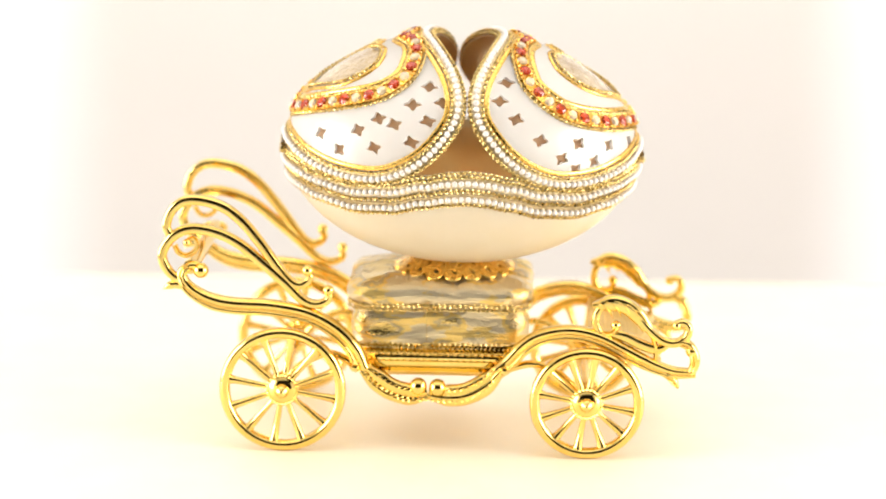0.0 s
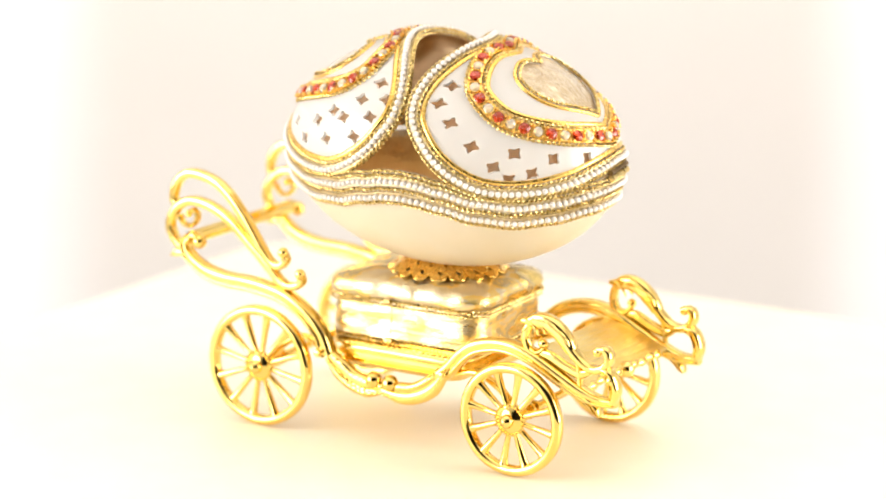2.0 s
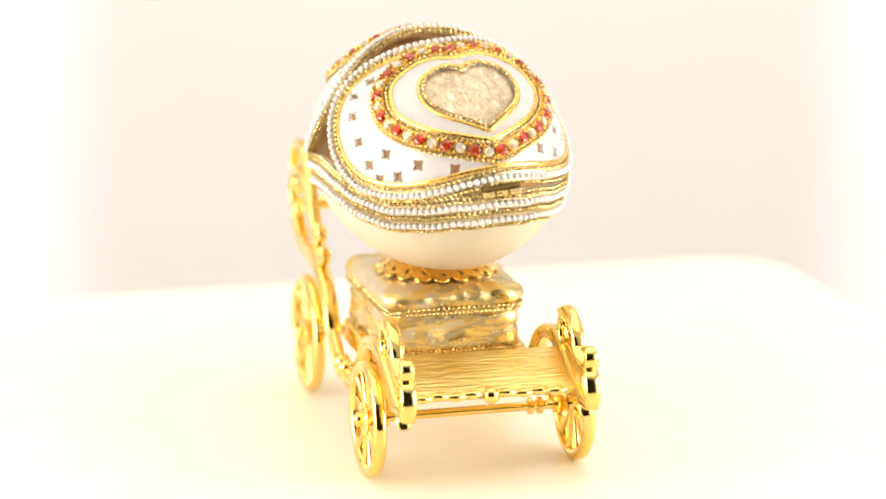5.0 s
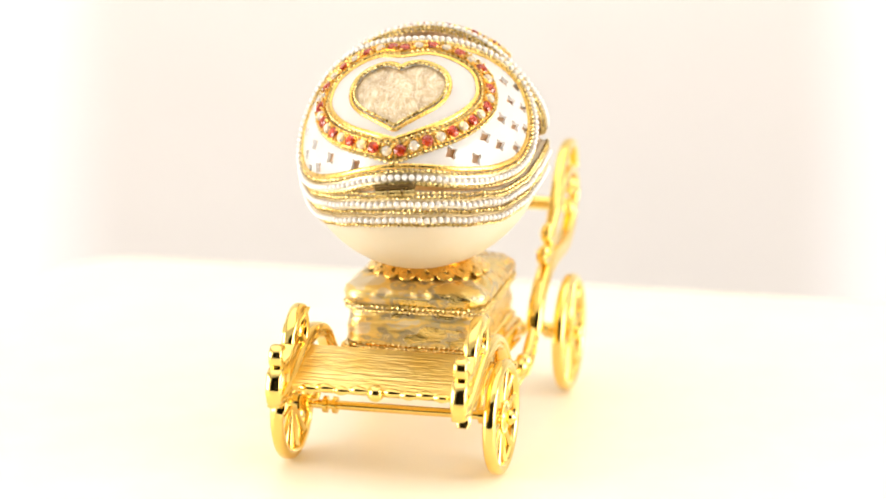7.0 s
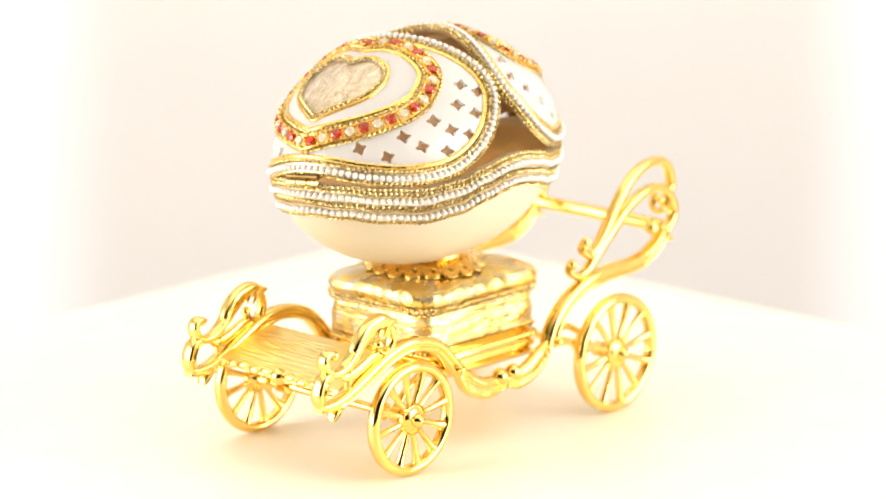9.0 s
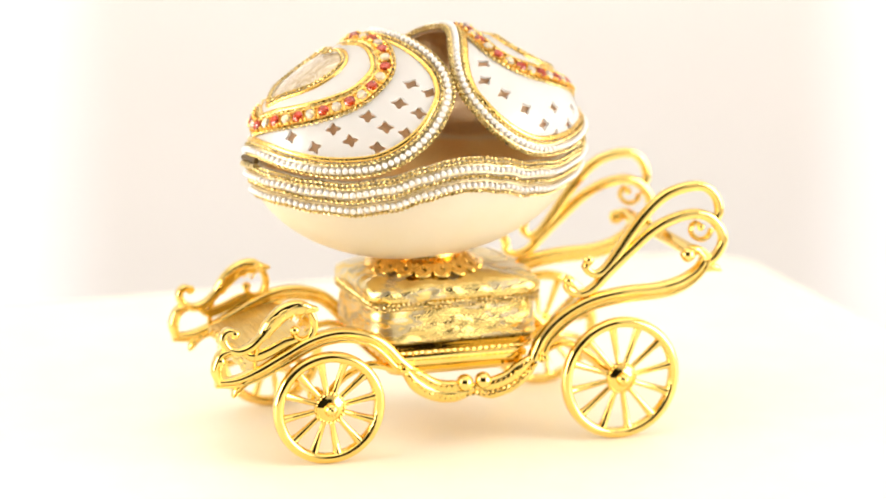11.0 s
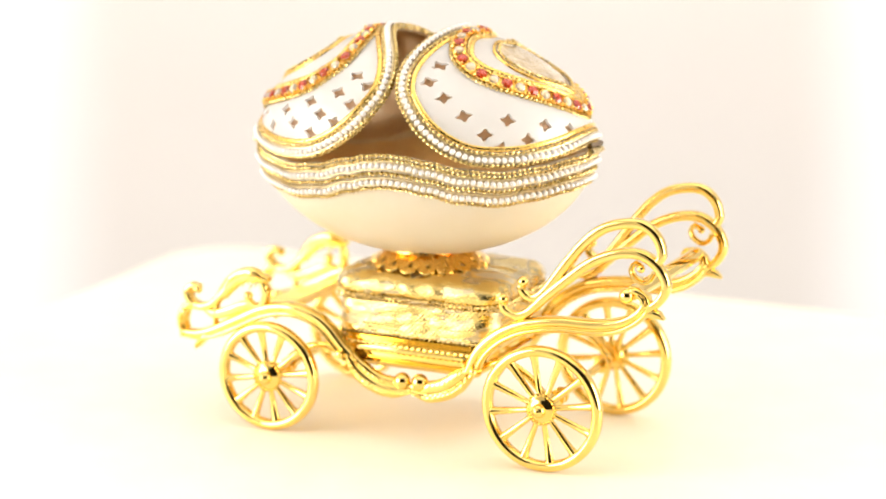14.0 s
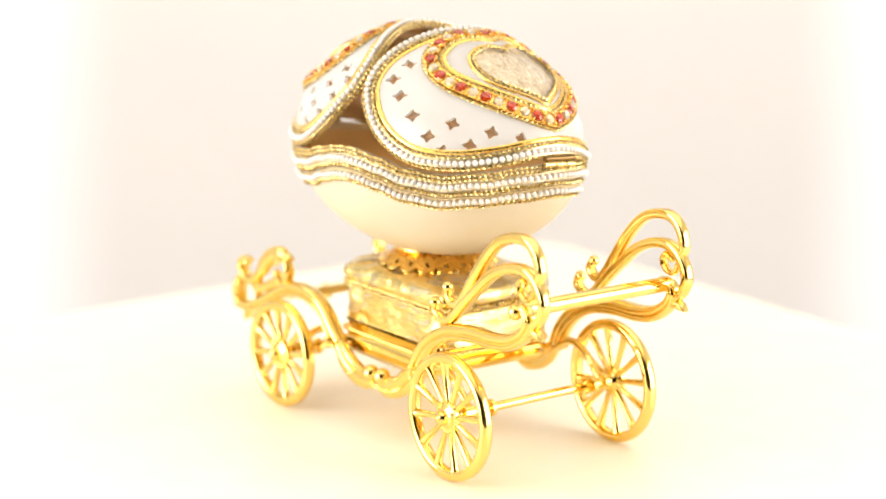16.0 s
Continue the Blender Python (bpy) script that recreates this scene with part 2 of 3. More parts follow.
def turned(bm, profile, centre, axis="Y", seg=32):
    """A lathe: profile of (radius, along)."""
    rings = []
    for r, h in profile:
        ring = []
        for k in range(seg):
            a = 2 * math.pi * k / seg
            x, y = r * math.cos(a), r * math.sin(a)
            p = (x, h, y) if axis == "Y" else (x, y, h)
            ring.append(Vector(centre) + Vector(p))
        rings.append(ring)
    return loft(bm, rings)


def ball(bm, centre, r, seg=16):
    bmesh.ops.create_uvsphere(bm, u_segments=seg, v_segments=seg // 2 + 2, radius=r, matrix=Matrix.Translation(centre))
    return bm


def rounded_ring(hx, hy, rad, z, per=7, cx=0.0, cy=0.0):
    out = []
    for sx, sy, a0 in ((1, 1, 0), (-1, 1, 90), (-1, -1, 180), (1, -1, 270)):
        for k in range(per):
            a = radians(a0 + 90 * k / (per - 1))
            out.append((cx + sx * (hx - rad) + rad * math.cos(a), cy + sy * (hy - rad) + rad * math.sin(a), z))
    return out


def rope(bm, line, ups, r, pitch=1.25, closed=True, seg=8, strands=2, depth=0.5):
    """A twisted cord along a line of evenly spaced points."""
    n = len(line)
    rings = []
    run = 0.0
    for i, p in enumerate(line):
        a, b = (line[i - 1], line[(i + 1) % n]) if closed else (line[max(i - 1, 0)], line[min(i + 1, n - 1)])
        t = (b - a).normalized()
        up = ups[i]
        side = t.cross(up).normalized()
        if i:
            run += (p - line[i - 1]).length
        ph = 2 * math.pi * run / pitch
        ring = []
        for k in range(seg):
            g = 2 * math.pi * k / seg
            rr = r * (1 - depth + depth * math.cos(strands * g - ph))
            ring.append(p + side * rr * math.cos(g) + up * rr * math.sin(g))
        rings.append(ring)
    return loft(bm, rings, closed)


def strip(bm, line, ups, section, closed=True):
    """Sweeps a section of (side, up) along a line."""
    n = len(line)
    rings = []
    for i, p in enumerate(line):
        a, b = (line[i - 1], line[(i + 1) % n]) if closed else (line[max(i - 1, 0)], line[min(i + 1, n - 1)])
        t = (b - a).normalized()
        side = t.cross(ups[i]).normalized()
        rings.append([p + side * s + ups[i] * h for s, h in section])
    return loft(bm, rings, closed)


def inside(p, poly):
    hit = False
    j = len(poly) - 1
    for i in range(len(poly)):
        a, b = poly[i], poly[j]
        if (a[1] > p[1]) != (b[1] > p[1]) and p[0] < (b[0] - a[0]) * (p[1] - a[1]) / (b[1] - a[1]) + a[0]:
            hit = not hit
        j = i
    return hit


def sheet(outer, holes, place, thick, spacing):
    """A sheet with real holes, cut in the plane and laid onto a surface by place((u, v), depth)."""
    pts, edges = [], []
    for poly in [outer] + holes:
        k = len(pts)
        pts += [Vector(p[:2]) for p in poly]
        edges += [(k + i, k + (i + 1) % len(poly)) for i in range(len(poly))]
    lo = [min(p[i] for p in outer) for i in (0, 1)]
    hi = [max(p[i] for p in outer) for i in (0, 1)]
    rims = [Vector(p) for p in pts]
    y, row = lo[1], 0
    while y < hi[1]:
        x = lo[0] + (spacing / 2 if row % 2 else 0)
        while x < hi[0]:
            q = Vector((x, y))
            if inside(q, outer) and not any(inside(q, h) for h in holes) and min((q - r).length_squared for r in rims) > (0.45 * spacing) ** 2:
                pts.append(q)
            x += spacing
        y += spacing * 0.87
        row += 1
    verts, _, faces, *_ = delaunay_2d_cdt(pts, edges, [], 0, 1e-5)
    keep = []
    for f in faces:
        c = sum((verts[i] for i in f), Vector((0, 0))) / len(f)
        if inside(c, outer) and not any(inside(c, h) for h in holes):
            keep.append(f)
    bm = bmesh.new()
    top = [bm.verts.new(place(v, 0.0)) for v in verts]
    low = [bm.verts.new(place(v, thick)) for v in verts]
    count = {}
    for f in keep:
        bm.faces.new([top[i] for i in f])
        bm.faces.new([low[i] for i in reversed(f)])
        for i in range(len(f)):
            e = (f[i], f[(i + 1) % len(f)])
            count[e] = count.get(e, 0) + 1
    for a, b in count:
        if (b, a) not in count:
            bm.faces.new((top[b], top[a], low[a], low[b]))
    for v in [v for v in bm.verts if not v.link_faces]:
        bm.verts.remove(v)
    return bm


# ---- the setting: backdrop, tent, turning board ----
def box(bm, x0, x1, y0, y1, z0, z1):
    v = [bm.verts.new((x, y, z)) for z in (z0, z1) for x, y in ((x0, y0), (x1, y0), (x1, y1), (x0, y1))]
    for f in ((0, 1, 2, 3), (4, 5, 6, 7), (0, 1, 5, 4), (1, 2, 6, 5), (2, 3, 7, 6), (3, 0, 4, 7)):
        bm.faces.new([v[i] for i in f])
    return bm


def open_front():
    """The tent's front: four panels round the opening that the camera looks through."""
    bm = bmesh.new()
    for x0, x1, z0, z1 in ((-900, -740, -160, 900), (740, 900, -160, 900), (-740, 740, -160, -125), (-740, 740, 850, 900)):
        box(bm, x0, x1, -930, -900, z0, z1)
    return bm


def setting():
    def solid(name, dims, material, label):
        ob = new(name, mesh_of(name, box(bmesh.new(), *dims), material, False))
        return tagged(ob, label, "wall" if "wall" in name else name.split("_")[0], kind="structure")

    solid("wall_north", (-900, 900, 620, 650, -160, 900), WALL, "cream backdrop paper with a white vignette painted at its sides")
    solid("wall_west", (-930, -900, -900, 650, -160, 900), WHITE, "white diffuser cloth wall of the tent")
    solid("wall_east", (900, 930, -900, 650, -160, 900), WHITE, "white diffuser cloth wall of the tent")
    front = new("wall_south", mesh_of("wall_south", open_front(), WHITE, False))
    tagged(front, "white diffuser cloth front with an opening for the camera", "wall", kind="structure")
    solid("wall_behind", (-900, 900, -1530, -1500, -160, 900), BLACK, "dark room wall behind the camera")
    solid("wall_behind_west", (-930, -900, -1530, -930, -160, 900), BLACK, "dark room wall beside the camera")
    solid("wall_behind_east", (900, 930, -1530, -930, -160, 900), BLACK, "dark room wall beside the camera")
    solid("ceiling", (-930, 930, -930, 650, 900, 930), WHITE, "white diffuser cloth roof of the tent")
    solid("ceiling_behind", (-930, 930, -1530, -930, 900, 930), BLACK, "dark ceiling of the room behind the camera")
    solid("floor", (-930, 930, -930, 650, -190, -160), WHITE, "white studio table top under the turning board")
    solid("floor_behind", (-930, 930, -1530, -930, -190, -160), BLACK, "dark floor of the room behind the camera")


setting()


def turning_board():
    ob = thing("display_board", "square white cloth-covered turning display board with rounded corners", "display board")
    bm = bmesh.new()
    half = 141.0
    rings = []
    for inset, z in ((6, -16), (1.5, -15), (0, -12), (0, -4.5), (1.0, -1.6), (3.0, -0.4), (6.0, 0.0)):
        rings.append(rounded_ring(half - inset, half - inset, 24 - inset * 0.5, z, 12))
    loft(bm, rings)
    part("cloth_top", bm, TABLE, ob, "matte white cloth")
    bm = bmesh.new()
    turned(bm, [(60, -160), (60, -152), (30, -148), (30, -22), (70, -18), (70, -16.2)], (0, 0, 0), "Z", 48)
    part("turntable_foot", bm, WHITE, ob, "white round turntable foot")
    return ob


board = turning_board()


# ---- the coach ----
CY = -1.6        # middle line of the coach
SIDE = 20.0      # half distance of the two side frames

RAIL_REAR = [(-54.3, 41.2), (-55.7, 40.0), (-55.6, 38.0), (-53.6, 35.6), (-49.6, 33.4), (-44.4, 32.4), (-36.4, 32.1),
             (-28.5, 30.7), (-22.4, 27.6), (-18.2, 23.4), (-16.0, 18.6)]
LOOP_HIGH = [(-28.2, 40.6), (-27.5, 39.0), (-29.4, 37.4), (-31.7, 38.0), (-34.3, 40.9), (-37.9, 46.0), (-42.0, 51.1),
             (-46.2, 54.5), (-50.9, 56.0), (-55.1, 55.9), (-58.0, 53.5), (-59.1, 50.0), (-58.2, 48.2)]
LOOP_LOW = [(-23.6, 36.3), (-23.3, 34.4), (-25.9, 33.1), (-29.1, 34.0), (-33.2, 38.0), (-37.9, 42.2), (-43.1, 46.5),
            (-48.4, 49.0), (-53.6, 49.7), (-57.3, 48.2), (-59.7, 45.2), (-60.1, 42.5), (-58.4, 39.5), (-55.6, 37.6)]
REAR_CURL = [(-57.4, 46.0), (-56.6, 44.3), (-54.9, 43.6), (-53.0, 44.6), (-52.3, 46.3), (-53.3, 47.6), (-54.6, 46.8)]
REAR_LEAF = [(-55.2, 40.6), (-53.8, 41.5), (-52.2, 41.3), (-51.2, 40.4)]
REAR_SPIKE = [(-60.0, 36.0), (-58.0, 37.0), (-55.6, 36.8), (-53.8, 35.6)]
RAIL_FRONT = [(14.2, 18.6), (16.6, 20.8), (19.7, 24.2), (22.9, 26.4), (27.7, 27.7), (32.4, 27.6), (37.1, 26.2), (42.4, 23.5),
              (48.1, 20.7), (52.9, 19.2), (57.6, 19.2)]
FRONT_TAIL = [(50.4, 19.4), (52.4, 17.9), (53.9, 15.8)]
FRONT_LEAF = [(34.6, 34.2), (36.6, 34.3), (39.6, 34.8), (42.5, 33.8), (45.0, 31.6), (46.8, 29.2)]
FRONT_CURL = [(44.6, 32.0), (46.8, 29.3), (49.7, 26.7), (52.7, 25.9), (55.2, 27.1), (55.9, 29.4), (54.7, 30.7), (53.0, 30.3)]
FRONT_STEM = [(36.8, 27.2), (35.6, 29.6), (35.6, 32.0), (36.6, 34.0)]
FRONT_HOOK = [(35.9, 29.6), (36.6, 28.2), (38.3, 27.7), (39.8, 28.5), (40.2, 29.8)]
FRONT_FOOT = [(38.0, 27.8), (41.6, 27.2), (45.0, 25.6), (49.0, 24.4), (51.6, 25.6)]
FRONT_NECK = [(53.2, 26.2), (55.8, 25.6), (57.0, 23.8), (57.4, 21.6), (56.6, 19.2)]
FRONT_LINK = [(47.6, 28.6), (48.6, 25.4), (48.9, 21.2)]
SWAG_BACK = [(-15.6, 18.8), (-13.0, 16.4), (-10.0, 14.2), (-6.8, 13.1), (-4.2, 12.8), (-1.4, 13.2)]
SWAG_FORE = [(14.2, 18.8), (12.0, 16.2), (9.2, 14.2), (6.0, 13.0), (2.0, 12.8), (-1.3, 13.2)]


def grow(pts, d):
    return [(x, z + d) for x, z in pts]


def side_frame(coach, sy):
    y = CY + sy * SIDE
    back = -0.5 if sy > 0 else 0.0

    def along(x):
        return x + back - (0.85 * max(0.0, -x - 16.0) / 44.0 if sy > 0 else 0.0)

    def at(pts):
        return [(along(x), z) for x, z in pts]

    rail = part("side_frame", bar(bmesh.new(), at(RAIL_REAR), y, 3.7, 3.6, taper=(0.55, 1)), GOLD, coach, "curved grooved gold side frame")
    part("rear_spike", bar(bmesh.new(), at(REAR_SPIKE), y, 1.9, 2.4, LOBE, (0.12, 0.9)), GOLD, rail)
    part("front_rail", bar(bmesh.new(), at(RAIL_FRONT), y, 3.4, 3.6, taper=(1, 0.6)), GOLD, rail)
    part("upper_loop", bar(bmesh.new(), at(LOOP_HIGH), y, 2.3, 2.6, LOBE, (0.7, 0.8)), GOLD, rail)
    part("lower_loop", bar(bmesh.new(), at(LOOP_LOW), y, 2.3, 2.7, LOBE, (0.7, 0.8)), GOLD, rail)
    part("scroll", bar(bmesh.new(), at(REAR_CURL), y, 1.3, 2.2, ROUND), GOLD, rail)
    part("scroll_leaf", bar(bmesh.new(), at(REAR_LEAF), y, 2.0, 2.6, ROUND, (0.6, 0.3)), GOLD, rail)
    curl = bar(bmesh.new(), at(FRONT_CURL), y, 1.9, 3.0, LOBE, (0.9, 0.7))
    bar(curl, at(FRONT_LEAF), y, 3.5, 3.0, LOBE, (0.25, 0.75))
    bar(curl, at(FRONT_STEM), y, 1.7, 2.4, LOBE, (1.0, 0.8))
    bar(curl, at(FRONT_HOOK), y, 1.4, 2.4, ROUND)
    bar(curl, at(FRONT_FOOT), y, 2.4, 1.8, LOBE, (0.5, 0.5))
    for k in range(5):
        x0, z0 = ((35.6, 34.9), (37.4, 35.4), (39.4, 35.6), (41.4, 35.0), (43.2, 33.8))[k]
        for s in (-1, 1):
            bar(curl, at([(x0, z0), (x0 + 1.7, z0 - 0.7), (x0 + 3.0, z0 - 2.1), (x0 + 3.6, z0 - 3.3)]), y + s * 1.2, 0.5, 0.8, ROUND, (0.5, 0.4))
    part("front_scroll", curl, GOLD, rail)
    neck = bar(bmesh.new(), at(FRONT_NECK), y, 2.3, 3.4, taper=(0.6, 0.8))
    bar(neck, at(FRONT_LINK), y, 1.2, 2.0, ROUND)
    part("scroll_neck", neck, GOLD, rail)
    part("tail_point", bar(bmesh.new(), at(FRONT_TAIL), y, 1.8, 3.0, taper=(1, 0.2)), GOLD, rail)
    for pts in (at(SWAG_BACK), at(SWAG_FORE)):
        bm = bar(bmesh.new(), pts, y, 5.0, 2.6, taper=(0.6, 0.5))
        part("swag", bm, GOLD, rail)
        line = even(smooth_line([(x, y + sy * 1.0, z - 1.0) for x, z in pts]), 0.25)
        part("swag_cord", rope(bmesh.new(), line, [Vector((0, sy, 0))] * len(line), 0.55, 1.3, False), GOLD, rail)
        line = even(smooth_line([(x * 0.98, y + sy * 1.0, z + 1.5) for x, z in pts[:-1]]), 0.25)
        part("swag_cord", rope(bmesh.new(), line, [Vector((0, sy, 0))] * len(line), 0.5, 1.3, False), GOLD, rail)
    for c, r in (((-28.0, 40.8), 1.25), ((-23.4, 36.4), 1.25), ((-3.5, 14.9), 1.95), ((0.8, 14.7), 1.95), ((53.2, 30.0), 1.1),
                 ((39.9, 29.8), 1.1), ((56.6, 24.2), 1.35), ((-54.6, 46.6), 0.9), ((-51.6, 40.4), 1.75)):
        part("ball_tip", ball(bmesh.new(), (along(c[0]), y + sy * 0.5, c[1]), r), GOLD, rail)
    for x in (-17.4 + back, 15.6 + back):
        bm = bmesh.new()
        turned(bm, [(1.3, 0), (1.5, sy * 1.0), (0.8, sy * 1.8), (1.0, sy * 2.6), (0.7, sy * 3.1), (0.2, sy * 3.2)], (x, y, 19.4), "Y", 12)
        part("peg", bm, GOLD, rail)
    return rail


def wheel(coach, x, yc, sy, r):
    centre = (x, yc, r)
    hub = bmesh.new()
    turned(hub, [(0.9, -1.9 * sy), (2.1, -1.7 * sy), (2.6, -0.6 * sy), (3.5, 0), (3.5, 0.7 * sy), (2.6, 1.1 * sy), (2.2, 1.5 * sy), (0.5, 1.6 * sy)], centre, "Y", 28)
    for k in range(24):
        a = 2 * math.pi * k / 24
        ball(hub, (x + 3.3 * math.cos(a), yc + sy * 0.75, r + 3.3 * math.sin(a)), 0.40, 6)
    hub_ob = part("wheel", hub, GOLD, coach, "polished gold spoked wheel")
    rim = bmesh.new()
    prof = [(r - 2.3, -0.5), (r - 2.05, -1.1), (r - 1.5, -1.42), (r - 0.75, -1.42), (r - 0.25, -1.1), (r, -0.6), (r, 0.6), (r - 0.25, 1.1), (r - 0.75, 1.42), (r - 1.5, 1.42), (r - 2.05, 1.1), (r - 2.3, 0.5)]
    rings = []
    for k in range(72):
        a = 2 * math.pi * k / 72
        rings.append([(x + q * math.cos(a), yc + h, r + q * math.sin(a)) for q, h in prof])
    loft(rim, rings, True)
    part("rim", rim, GOLD, hub_ob)
    spoke = bmesh.new()
    rings = []
    for u, w in ((2.3, 0.95), (3.4, 0.62), (r * 0.55, 0.74), (r - 3.2, 0.9), (r - 1.7, 1.25)):
        rings.append([(u, 0.75 * w * math.sin(b) * 1.3, w * math.cos(b)) for b in [k * math.pi / 4 for k in range(8)]])
    loft(spoke, rings)
    me = mesh_of("spoke", spoke, GOLD)
    for k in range(12):
        share("spoke", me, hub_ob, pose(x * MM, yc * MM, r * MM, 0, 30 * k + 10, 0))
    cap = ball(bmesh.new(), (x, yc + sy * 1.8, r), 1.6)
    turned(cap, [(1.0, sy * 2.6), (0.7, sy * 3.3), (0.3, sy * 3.5)], (x, yc, r), "Y", 12)
    part("hub_cap", cap, GOLD, hub_ob)


def coach_body():
    coach = thing("model_coach", "polished gold metal miniature coach with four spoked wheels", "miniature coach", turn=(0, 0, -1.3))
    for sy in (-1, 1):
        side_frame(coach, sy)
    for x, y, sy, r in ((-33.5, -23.7, -1, 14.05), (-35.3, 23.0, 1, 14.05), (33.8, -24.8, -1, 12.6), (32.6, 22.0, 1, 12.6)):
        wheel(coach, x, y, sy, r)
    for x, x2, r in ((-33.5, -35.3, 14.05), (33.8, 32.6, 12.6)):
        bm = rod(bmesh.new(), (x, -23, r), (x2, 22, r), 1.0)
        for s in (-1, 1):
            for off, wide in ((20.0, 1.2), (15.6, 0.45), (13.4, 0.45)):
                turned(bm, [(1.0, -wide - 0.2), (1.9, -wide), (1.9, wide), (1.0, wide + 0.2)], ((x + x2) / 2 - s * (x - x2) * 0.0225 * off, CY + s * off, r), "Y", 16)
        part("axle", bm, GOLD, coach)
    part("rear_bar", rod(bmesh.new(), (-54.0, CY - 20, 41.0), (-54.0, CY + 20, 41.0), 1.65), GOLD, coach)
    for x, z in ((-34.2, 14.05), (32.8, 12.6)):
        for s in (-1, 1):
            bm = bar(bmesh.new(), [(x, z), (x + (5 if x < 0 else -5), z + 5), (x + (11 if x < 0 else -11), z + 7.4), (x + (17 if x < 0 else -17), 18.6)], CY + s * 18.4, 1.8, 1.8, ROUND)
            part("axle_bracket", bm, GOLD, coach)
    # footboard between the front scrolls
    bm = bmesh.new()
    rings = []
    for x, z in ((33.6, 25.6), (34.2, 26.2), (38.0, 25.5), (43.0, 23.8), (48.6, 21.9), (49.6, 21.2)):
        rings.append([(x, CY - 18.4, z - 1.1), (x, CY + 18.4, z - 1.1), (x, CY + 18.4, z)] + [(x, CY + 18.4 - 36.8 * k / 24, z + (0.05 if k % 2 else -0.04)) for k in range(1, 24)] + [(x, CY - 18.4, z)])
    loft(bm, rings)
    footboard = part("footboard", bm, HATCHED, coach, "ribbed gold footboard")
    for k in range(9):
        c = (49.2, CY - 14.8 + 3.7 * k, 20.8 + (0.25 if k % 2 else -0.1))
        bm = ball(bmesh.new(), c, 1.9, 12) if k == 4 else turned(bmesh.new(), [(0.1, -2.5), (0.7, -1.7), (1.05, -0.4), (0.9, 0.6), (0.5, 1.7), (0.1, 2.5)], c, "Y", 10)
        part("scallop", bm, GOLD, footboard)
    # stepped moulding under the casket
    bm = bmesh.new()
    rings = []
    for z, hx, hy in ((15.6, 13.0, 13.0), (16.6, 16.0, 17.2), (17.6, 16.4, 17.8), (18.2, 15.6, 17.0), (18.9, 16.6, 17.8), (19.8, 16.6, 17.8),
                      (20.2, 15.8, 17.0), (20.8, 17.4, 16.8), (21.8, 17.6, 16.6), (22.2, 17.0, 15.6), (23.0, 19.2, 15.8)):
        rings.append(rounded_ring(hx, hy, 3.0, z, 6, 0.4, CY))
    loft(bm, rings)
    moulding = part("base_moulding", bm, GOLD, coach)
    for z, hx, hy, r in ((21.4, 18.0, 17.0, 0.5),):
        line = even([Vector((p[0] + 0.4, p[1] + CY, p[2])) for p in rounded_ring(hx, hy, 3.0, z, 6)], 0.25, True)
        part("cord", rope(bmesh.new(), line, [Vector((0, 0, 1))] * len(line), r, 1.5, strands=1, depth=0.2), GOLD, moulding)
    return coach


coach = coach_body()


